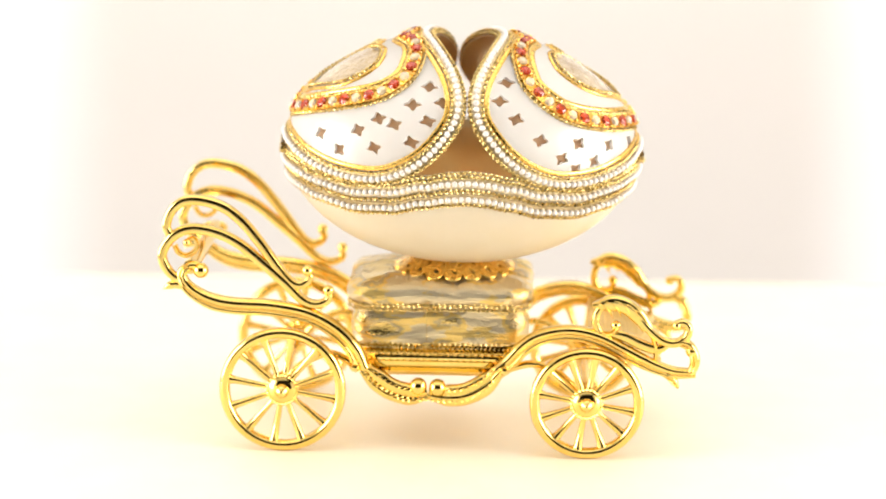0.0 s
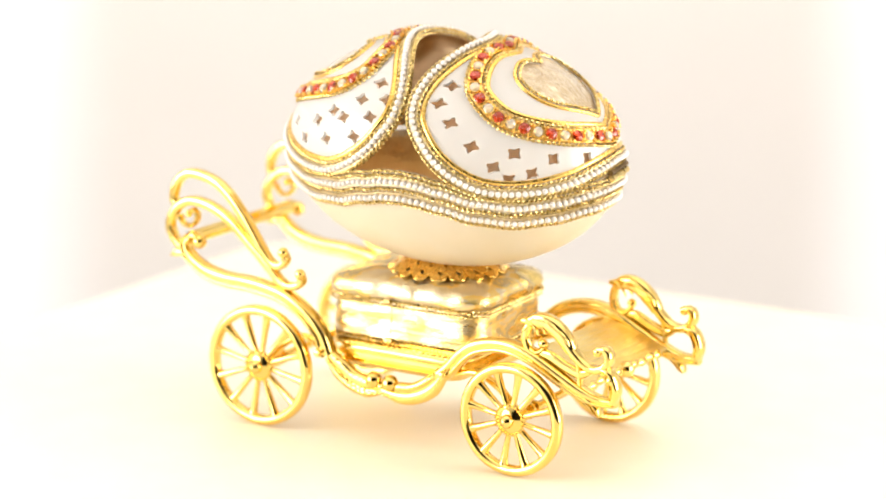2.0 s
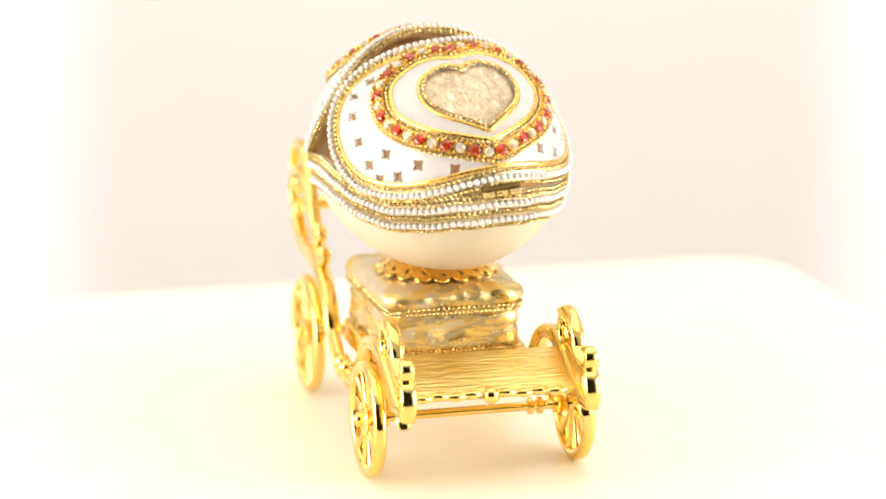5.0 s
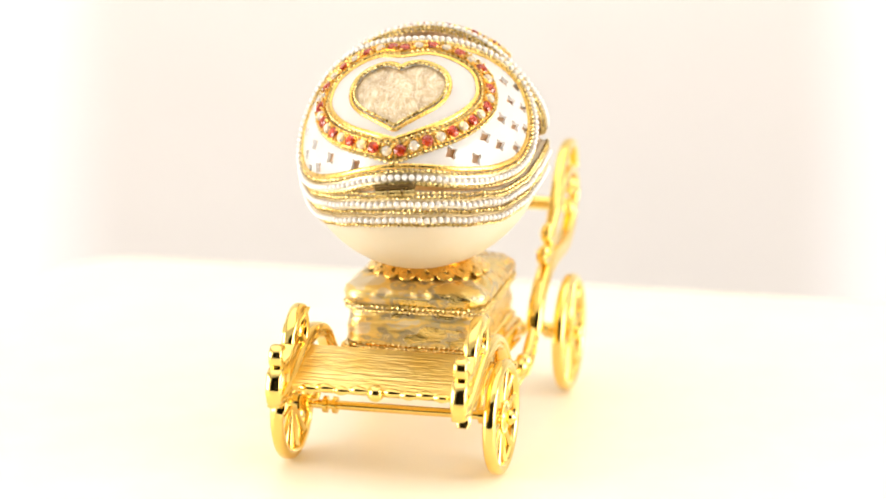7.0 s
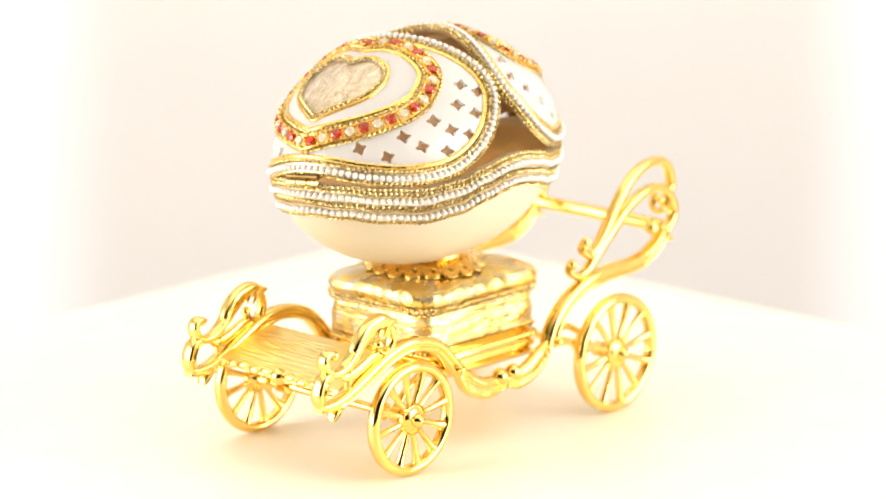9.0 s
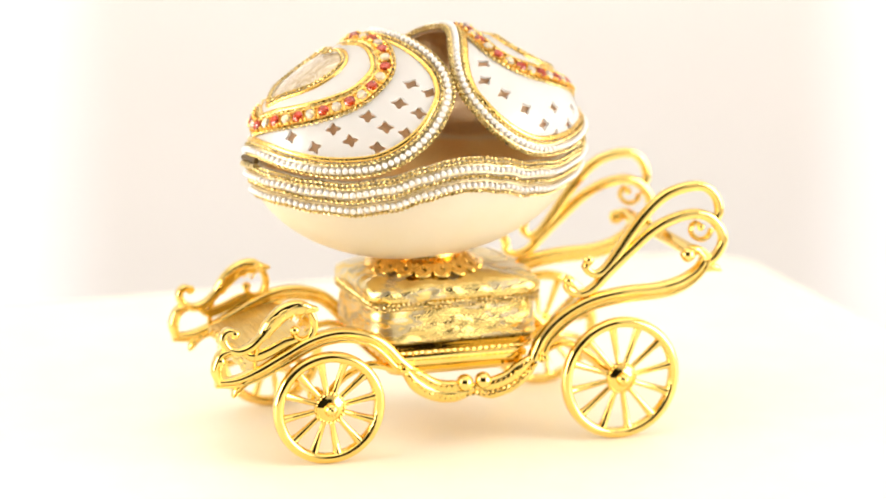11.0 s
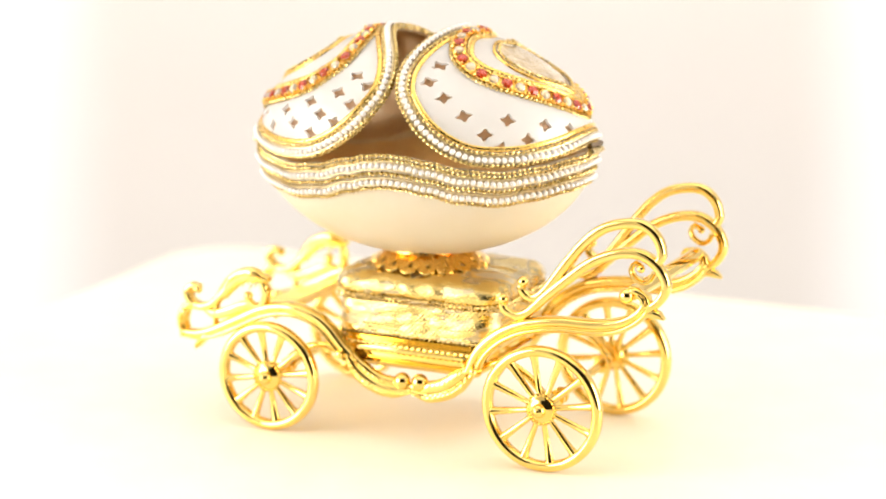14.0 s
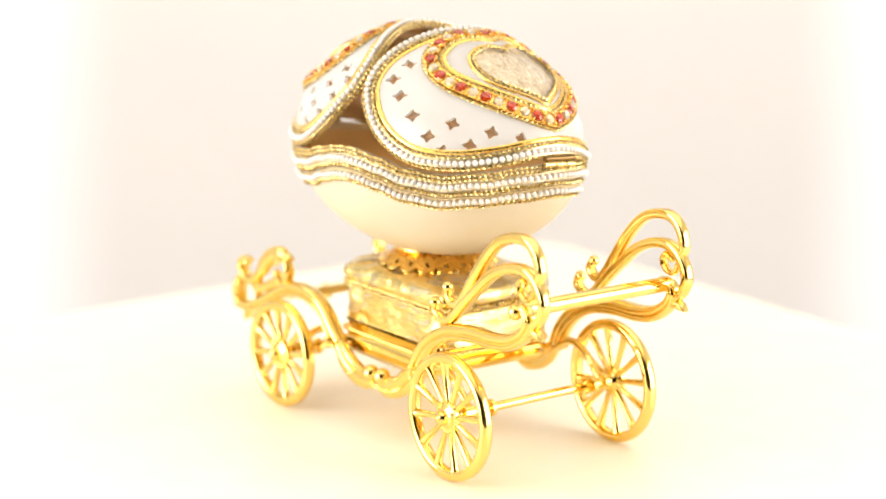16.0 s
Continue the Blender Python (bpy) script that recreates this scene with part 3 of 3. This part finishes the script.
# ---- the casket under the egg ----
def casket():
    ob = thing("casket", "small casket covered in crinkled gold and silver brocade", "casket", (0.4, -1.9, 23.0))

    def skin(levels, per=9, pleat=0.0):
        bm = bmesh.new()
        rings = []
        for z, hx, hy, rad in levels:
            line = even([Vector(p) for p in rounded_ring(hx, hy, rad, z, per)], 0.7, True)
            rings.append(line)
        n = max(len(r) for r in rings)
        rings = []
        for z, hx, hy, rad in levels:
            base = [Vector(p) for p in rounded_ring(hx, hy, rad, z, per)]
            per_len = sum((base[i] - base[i - 1]).length for i in range(len(base)))
            line = even(base, per_len / n, True)[:n]
            rings.append(line)
        for ring in rings:
            for i, p in enumerate(ring):
                g = noise.noise(Vector(p) * 0.45) * 0.10 + noise.noise(Vector((p.x * 0.13, p.y * 0.13, p.z * 0.42))) * 0.42
                a = math.atan2(p.y * 1.25, p.x)
                fold = pleat * noise.noise(Vector((7 * math.cos(a), 7 * math.sin(a), p.z * 0.25)))
                ring[i] = p + Vector((p.x, p.y * 1.3, 0)).normalized() * (g + fold * 0.6) + Vector((0, 0, fold))
        loft(bm, rings)
        return bm

    part("body", skin([(0.2, 18.6, 14.8, 4.5)] + [(0.6 + k * 0.42, 19.7 - 0.02 * k, 15.75 - 0.03 * k, 4.5) for k in range(21)]), BROCADE, ob)
    lid = part("lid", skin([(9.3, 19.9, 15.7, 4.8), (10.2, 20.5, 16.2, 5.0), (11.3, 20.7, 16.4, 5.2), (12.5, 20.3, 16.0, 5.4), (13.4, 19.2, 15.0, 5.6),
                            (14.1, 17.2, 13.2, 5.8), (14.6, 14.0, 10.6, 5.8), (14.9, 9.0, 6.8, 5.0)], pleat=0.5), BROCADE, ob, "padded domed brocade lid")
    for z, hx, hy, owner in ((9.2, 20.3, 16.0, lid), (0.5, 19.5, 15.5, ob)):
        line = even([Vector(p) for p in rounded_ring(hx, hy, 4.8, z, 9)], 0.2, True)
        part("cord", rope(bmesh.new(), line, [Vector((0, 0, 1))] * len(line), 0.52, 1.15), CORD, owner, "twisted gold cord")
        line = even([Vector(p) for p in rounded_ring(hx - 0.1, hy - 0.1, 4.8, z - 1.0, 9)], 0.2, True)
        part("cord", rope(bmesh.new(), line, [Vector((0, 0, 1))] * len(line), 0.4, 1.0), CORD, owner, "twisted gold cord")
    bm = rod(bmesh.new(), (CLASP, -15.75, 1.2), (CLASP, -15.3, 8.4), 0.09, 8)
    part("cloth_seam", bm, CORD, ob, "thin seam of the brocade")
    bm = rod(bmesh.new(), (CLASP - 0.9, -16.6, 0.4), (CLASP + 0.9, -16.6, 0.4), 0.6, 10)
    rod(bm, (CLASP - 0.7, -16.9, 9.4), (CLASP + 0.7, -16.9, 9.4), 0.55, 10)
    part("clasp", bm, CORD, ob, "small brass clasp")
    return ob


CLASP = -2.8
casket_ob = casket()

# ---- the egg ----
EA, EB, EC = 39.4, 26.8, 26.6
EGG_AT = (4.8, -2.5, 64.8)
FLAT = 0.955
BOT = -EC * FLAT


def on_egg(p, depth=0.0):
    """The point of the egg's skin nearest in direction to p, sunk by depth."""
    k = math.sqrt((p[0] / EA) ** 2 + (p[1] / EB) ** 2 + (p[2] / EC) ** 2)
    q = Vector((p[0] / k, p[1] / k, p[2] / k))
    return q - out_of(q) * depth


def out_of(q):
    return Vector((q[0] / EA ** 2, q[1] / EB ** 2, q[2] / EC ** 2)).normalized()


def beside(line, d):
    """A closed line on the egg shifted sideways on its skin."""
    n = len(line)
    out = []
    for i, p in enumerate(line):
        t = (line[(i + 1) % n] - line[i - 1]).normalized()
        out.append(on_egg(p + out_of(p).cross(t) * d))
    return out


def lifted(line, h):
    return [p + out_of(p) * h for p in line]


RIM = [(0.0, -1.2), (4.0, -1.5), (9.0, -2.5), (17.0, -4.4), (25.0, -5.2), (32.0, -4.3), (37.5, -3.0), (39.6, -2.3)]


def rim_height(x):
    x = abs(x)
    for (a, p), (b, q) in zip(RIM, RIM[1:]):
        if x <= b:
            u = (x - a) / (b - a)
            return p + (q - p) * u * u * (3 - 2 * u)
    return RIM[-1][1]


def rim_line(shift, step):
    pts = []
    for k in range(144):
        a = 2 * math.pi * k / 144
        x = EA * math.cos(a)
        z = rim_height(x * 0.985) - 1.3 * math.sin(a) + shift
        s = math.sqrt(max(0.0, 1 - (z / EC) ** 2))
        pts.append(Vector((x * s, EB * math.sin(a) * s, z)))
    return even(smooth_line(pts, 3, True), step, True)


bead = bmesh.new()
bmesh.ops.create_uvsphere(bead, u_segments=14, v_segments=9, radius=0.69)
BEAD = mesh_of("pearl", bead, PEARL)


def gem(name, r, material):
    """A cushion-cut stone: girdle, two tiers of crown facets and a small table."""
    bm = bmesh.new()
    rings = []
    for q, h, turn in ((r * 0.6, -0.4, 0.0), (r, 0.16, 0.0), (r * 0.97, 0.32, 0.0), (r * 0.78, 0.66, 0.5), (r * 0.42, 0.86, 0.0)):
        rings.append([(q * math.cos((k + turn + 0.5) * math.pi / 4), q * math.sin((k + turn + 0.5) * math.pi / 4), h) for k in range(8)])
    loft(bm, rings)
    return mesh_of(name, bm, material, False)


def claw_cup():
    """A square gold setting with a claw at each corner."""
    bm = bmesh.new()
    rings = []
    for q, h in ((1.0, -0.5), (1.26, 0.0), (1.3, 0.24), (1.14, 0.24), (1.05, -0.1)):
        rings.append([(q, -q, h), (q, q, h), (-q, q, h), (-q, -q, h)])
    loft(bm, rings)
    for x in (-1, 1):
        for y in (-1, 1):
            ball(bm, (x * 1.1, y * 1.1, 0.5), 0.33, 6)
    return mesh_of("stone_setting", bm, FILIGREE, False)


CUP = claw_cup()
RED = gem("ruby", 1.36, RUBY)
CLEAR = gem("crystal", 1.16, CRYSTAL)


def stand(p, up):
    m = up.to_track_quat("Z", "Y").to_matrix().to_4x4()
    m.translation = p * MM
    return m


def stand_along(p, up, ahead):
    x = (ahead - up * ahead.dot(up)).normalized()
    m = Matrix((x, up.cross(x), up)).transposed().to_4x4()
    m.translation = p * MM
    return m


def pearls(line, parent):
    for p in line:
        share("pearl", BEAD, parent, stand(p + out_of(p) * 0.72, out_of(p)))


def cord(line, parent, r=0.5, pitch=1.15, h=0.35, material=CORD):
    part("cord", rope(bmesh.new(), lifted(line, h), [out_of(p) for p in line], r, pitch), material, parent, "twisted gold cord")


def lower_shell(egg):
    bm = bmesh.new()
    n, m = 120, 22
    rings_out, rings_in = [], []
    for j in range(m + 1):
        ro, ri = [], []
        for k in range(n):
            a = 2 * math.pi * k / n
            top = rim_height(EA * math.cos(a)) - 1.3 * math.sin(a) + 2.4
            v = math.asin(top / EC) + (-math.pi / 2 + 0.02 - math.asin(top / EC)) * j / m
            s = math.cos(v)
            q = Vector((EA * s * math.cos(a), EB * s * math.sin(a), EC * math.sin(v)))
            if q.z < 0:
                q.z *= FLAT
            ro.append(q)
            ri.append(q - out_of(q) * 1.1)
        rings_out.append(ro)
        rings_in.append(ri)
    loft(bm, list(reversed(rings_in[:-1])) + rings_out, caps=True)
    shell = part("lower_shell", bm, CREAM, egg, "smooth cream lacquered egg shell")
    bm = bmesh.new()
    loft(bm, [[q - out_of(q) * 1.5 for q in ring] for ring in rings_in[1:]] + [[q - out_of(q) * 1.2 for q in ring] for ring in reversed(rings_in[1:])], caps=False, closed=True)
    part("lining", bm, SATIN_LIT, shell, "beige satin lining")
    for shift, r in ((1.35, 0.5), (2.25, 0.45), (-1.75, 0.6), (-4.95, 0.5)):
        line = rim_line(shift, 0.2)
        cord(line, shell, r)
    for shift in (0.0, -3.55):
        line = rim_line(shift, 0.6)
        part("pearl_band", strip(bmesh.new(), line, [out_of(p) for p in line], [(-1.1, -0.1), (1.1, -0.1), (1.0, 0.22), (-1.0, 0.22)]), PALE, shell, "pale gilt braid under pearls")
        pearls(rim_line(shift, 1.42), shell)
    return shell


# the door's centre on the unit sphere and the plane round it
Q0, E1, E2 = Vector((0.62, 0, 0.785)).normalized(), Vector((0.785, 0, -0.62)).normalized(), Vector((0, 1, 0))
DOOR = [(8.3, 0, 26.0), (7.2, 5.5, 25.6), (4.9, 11.5, 23.9), (2.4, 17.0, 20.6), (1.3, 21.0, 16.4), (2.5, 23.9, 11.8), (7.0, 25.6, 6.3), (12.7, 25.2, 2.0),
        (19.5, 23.2, -0.6), (27.5, 19.0, -0.8), (34.3, 13.0, 0.6), (38.0, 6.0, 2.4), (39.2, 0, 3.0)]
RUBIES = [(13.4, 0, 25.0), (11.6, 5.0, 25.0), (11.4, 10.5, 23.2), (12.7, 15.4, 19.8), (16.0, 17.7, 17.0), (21.0, 18.0, 13.8), (27.0, 15.6, 11.7),
          (32.5, 11.0, 10.2), (36.2, 5.0, 9.0), (37.7, 0, 7.8)]
RUBIES_REAR = [(13.4, 0, 25.0), (11.4, 5.0, 25.0), (11.4, 10.0, 23.4), (13.2, 14.6, 20.6), (17.0, 16.4, 17.8), (22.0, 15.9, 15.6), (28.0, 13.0, 13.5),
               (33.0, 8.8, 11.5), (36.2, 4.0, 9.7), (37.4, 0, 8.6)]
HEART = [(21.2, 0, 22.4), (19.4, 2.4, 23.0), (18.9, 5.1, 22.6), (20.2, 8.7, 20.9), (24.0, 9.8, 18.3), (28.8, 7.6, 15.9), (34.3, 0, 12.9)]
STARS = {(1, -1): [(8.1, 20.0), (6.6, 16.8), (10.2, 13.3), (15.6, 8.9), (20.5, 4.8), (24.2, 7.6), (27.9, 3.4), (31.3, 6.1), (23.6, 2.2), (36.4, 5.4)],
         (1, 1): [(8.9, 16.3), (12.6, 12.6), (9.0, 10.2), (5.6, 14.2), (19.7, 10.3), (16.6, 7.8), (12.6, 6.2), (26.8, 8.0), (24.0, 5.4), (18.9, 3.6), (34.2, 6.5), (30.7, 4.2)],
         (-1, -1): [(8.6, 18.9), (5.8, 16.2), (8.9, 12.5), (12.2, 15.4), (12.3, 8.0), (16.1, 11.3), (20.3, 6.0), (23.8, 9.1), (27.7, 4.4), (31.8, 6.8), (19.4, 12.0)],
         (-1, 1): [(9.6, 18.9), (8.2, 15.5), (12.1, 12.3), (16.9, 8.5), (21.5, 4.5), (25.7, 7.6), (29.8, 3.3), (32.6, 6.3), (24.8, 1.6), (36.6, 5.2)]}


def flat(p):
    s = Vector((p[0] / EA, p[1] / EB, p[2] / EC)).normalized()
    rho = math.acos(max(-1, min(1, s.dot(Q0))))
    d = Vector((s.dot(E1), s.dot(E2)))
    return d.normalized() * rho * 30 if d.length > 1e-6 else Vector((0, 0))


def round_(uv):
    rho = Vector(uv[:2]).length / 30
    if rho < 1e-9:
        s = Q0
    else:
        d = Vector(uv[:2]).normalized()
        s = Q0 * math.cos(rho) + (E1 * d[0] + E2 * d[1]) * math.sin(rho)
    return Vector((s.x * EA, s.y * EB, s.z * EC))


def ring_of(half, step, cusps=False):
    """Both sides of a line that is given for one side, closed on the egg."""
    if cusps:
        one = smooth_line([flat(on_egg(p)).to_3d() for p in half], 8)
        two = [Vector((p[0], -p[1], 0)) for p in reversed(one)]
        pts = one + two[1:-1]
    else:
        ctrl = [flat(on_egg(p)).to_3d() for p in half]
        ctrl += [Vector((p[0], -p[1], 0)) for p in reversed(ctrl[1:-1])]
        pts = smooth_line(ctrl, 8, True)
    return even([round_(p) for p in pts], step, True)


def star(x, z, sy, spin, size=1.75):
    y = EB * math.sqrt(max(0.01, 1 - (x / EA) ** 2 - (z / EC) ** 2)) * sy
    c = flat((x, y, z))
    out = []
    for k in range(4):
        for da, q in ((0, 1.0), (0.24, 0.88), (0.785, 0.57), (1.33, 0.88)):
            a = spin + k * math.pi / 2 + da
            out.append((c[0] + size * q * math.cos(a), c[1] + size * q * math.sin(a)))
    return out


def door(egg, sx):
    flip = Matrix.Diagonal((sx, 1, 1)).to_3x3()
    outline = DOOR if sx > 0 else [(x + 1.2 * max(0, 1 - x / 20), y, z) for x, y, z in DOOR]
    stones = RUBIES if sx > 0 else RUBIES_REAR
    edge = ring_of(outline, 0.2)
    ruby_line = ring_of(stones, 0.2, True)
    heart_line = ring_of(HEART, 0.2, True)
    outer = [flat(p) for p in beside(ring_of(outline, 0.8), -1.3)]
    inner = [flat(p) for p in beside(ring_of(outline, 0.8), 1.3)]
    sign = 1.0
    if sum(p.length for p in outer) < sum(p.length for p in inner):
        outer, sign = inner, -1.0
    heart = [flat(p) for p in ring_of(HEART, 0.7, True)]
    ruby_flat = [flat(p) for p in beside(ring_of(stones, 0.8, True), -sign * 2.0)]
    holes = []
    for sy in (-1, 1):
        for i, (x, z) in enumerate(STARS[sx, sy]):
            h = star(x, z, sy, 0.5 + 0.13 * (i % 3) * sy)
            if all(inside(q, outer) and not inside(q, ruby_flat) for q in h):
                holes.append(h)

    def place(uv, depth):
        q = round_(uv)
        return flip @ (q - out_of(q) * depth)

    shell = part("door", sheet(outer, [heart] + holes, lambda uv, d: place(uv, d), 0.8, 1.5), SHELL, egg, "white pearl lacquered door with star cut-outs")
    part("lining", sheet(outer, [heart], lambda uv, d: place(uv, 0.86 + d), 0.3, 2.2), SATIN, shell, "beige satin lining")
    part("heart_pane", sheet(heart, [], lambda uv, d: place(uv, 0.25 + d), 0.6, 1.6), PANE, shell, "crackled amber heart window")

    def put(line, r, pitch, h, shift=0.0):
        line = even(beside(line, sign * shift), 0.2, True) if shift else line
        line = [flip @ p for p in line]
        cord(line, shell, r, pitch, h)

    put(edge, 0.46, 1.15, 0.35, -1.3)
    put(edge, 0.46, 1.15, 0.35, 1.3)
    put(edge, 0.5, 1.15, -0.4, -1.45)

    def ribbon(line, half, shift):
        line = [flip @ p for p in even(beside(line, sign * shift), 0.5, True)]
        part("ribbon", strip(bmesh.new(), line, [out_of(p) for p in line], [(-half, -0.1), (half, -0.1), (half, 0.2), (half * 0.5, 0.42), (-half * 0.5, 0.42), (-half, 0.2)]), FILIGREE, shell, "smooth gold ribbon")

    ribbon(edge, 0.55, 2.3)
    ribbon(ruby_line, 0.5, 2.85)
    base = [flip @ p for p in ring_of(outline, 0.6)]
    part("pearl_band", strip(bmesh.new(), base, [out_of(p) for p in base], [(-1.1, -0.1), (1.1, -0.1), (1.0, 0.22), (-1.0, 0.22)]), PALE, shell, "pale gilt braid under pearls")
    pearls([flip @ p for p in ring_of(outline, 1.42)], shell)
    base = [flip @ p for p in ring_of(stones, 0.6, True)]
    part("stone_channel", strip(bmesh.new(), base, [out_of(p) for p in base], [(-1.55, -0.1), (1.55, -0.1), (1.5, 0.75), (1.2, 0.75), (1.1, 0.42), (-1.1, 0.42), (-1.2, 0.75), (-1.5, 0.75)]), FILIGREE, shell, "gold channel set with stones")
    ring = ring_of(stones, 2.95, True)
    for i, p in enumerate(ring):
        p = flip @ p
        ahead = flip @ ring[(i + 1) % len(ring)] - p
        m = stand_along(p + out_of(p) * 0.55, out_of(p), ahead)
        share("ruby" if i % 2 == 0 else "crystal", RED if i % 2 == 0 else CLEAR, shell, m)
        share("stone_setting", CUP, shell, m.copy())
    put(ruby_line, 0.46, 1.15, 0.3, -1.95)
    put(ruby_line, 0.46, 1.15, 0.3, 1.95)
    put(heart_line, 0.5, 1.1, 0.35)
    ribbon(heart_line, 0.4, -0.95)
    return shell


def scalloped_collar(owner):
    cx, cy = 2.9, 0.0
    n = 18
    outer, holes = [], []
    for k in range(n * 8):
        a = 2 * math.pi * k / (n * 8)
        f = abs(math.sin(a * n / 2))
        r = 12.3 + 1.6 * math.sqrt(f)
        outer.append((cx + r * math.cos(a), cy + r * math.sin(a)))
    for k in range(n):
        a = 2 * math.pi * (k + 0.5) / n
        for rr, da, sz in ((11.8, 0.02, 0.85), (9.7, 0.12, 0.66)):
            c = (cx + rr * math.cos(a + da), cy + rr * math.sin(a + da))
            holes.append([(c[0] + sz * math.cos(b) * math.cos(a + 0.6) - sz * 0.55 * math.sin(b) * math.sin(a + 0.6),
                           c[1] + sz * math.cos(b) * math.sin(a + 0.6) + sz * 0.55 * math.sin(b) * math.cos(a + 0.6)) for b in [j * math.pi / 4 for j in range(8)]])
    inner = [(cx + 6.5 * math.cos(j * math.pi / 16), cy + 6.5 * math.sin(j * math.pi / 16)) for j in range(32)]

    def place(uv, d):
        r = (Vector(uv[:2]) - Vector((cx, cy))).length
        return Vector((uv[0], uv[1], 17.7 - 0.58 * max(0, r - 9) - d))

    part("filigree_collar", sheet(outer, holes + [inner], place, 0.4, 1.6), FILIGREE, owner, "scalloped pierced brass collar")


def egg_cup(egg):
    bm = turned(bmesh.new(), [(7.5, BOT - 1.2), (7.5, BOT + 0.3), (8.6, BOT + 0.8), (8.6, BOT + 1.5), (7.0, BOT + 1.6)], (0, 0, 0), "Z", 40)
    part("egg_cup", bm, FILIGREE, egg, "brass cup under the egg")


def jewelled_egg():
    egg = thing("jewelled_egg", "white jewelled egg box with pearl rows and two heart-window doors", "egg box", EGG_AT, (5.0, 1.8, 4.2))
    lower_shell(egg)
    for sx in (1, -1):
        d = door(egg, sx)
    egg_cup(egg)
    for sx in (1, -1):
        bm = bmesh.new()
        rod(bm, (sx * 39.9, -4.3, 1.1), (sx * 39.9, 4.3, 1.1), 0.62)
        hinge = part("hinge", bm, DARK, egg, "dark brass barrel hinge")
        bm = bmesh.new()
        for y0, y1 in ((-4.3, -1.6), (-1.45, 1.45), (1.6, 4.3)):
            turned(bm, [(0.5, y0), (0.74, y0 + 0.12), (0.74, y1 - 0.12), (0.5, y1)], (sx * 40.1, 0, -0.2), "Y", 14)
        part("hinge_barrel", bm, CORD, hinge, "worn gold hinge barrel")
    return egg


egg_ob = jewelled_egg()
scalloped_collar(casket_ob)


# ---- what turns: the board carries all of it round ----
def motions():
    start, rate = -1.9, -14.423
    for ob in (board, coach, casket_ob, egg_ob):
        rest = ob.matrix_basis.copy()
        rows = []
        for k in range(33):
            t = k * 0.5
            rows.append((t, pose(0, 0, 0, 0, 0, start + rate * t) @ rest))
        walk(ob, rows)


motions()
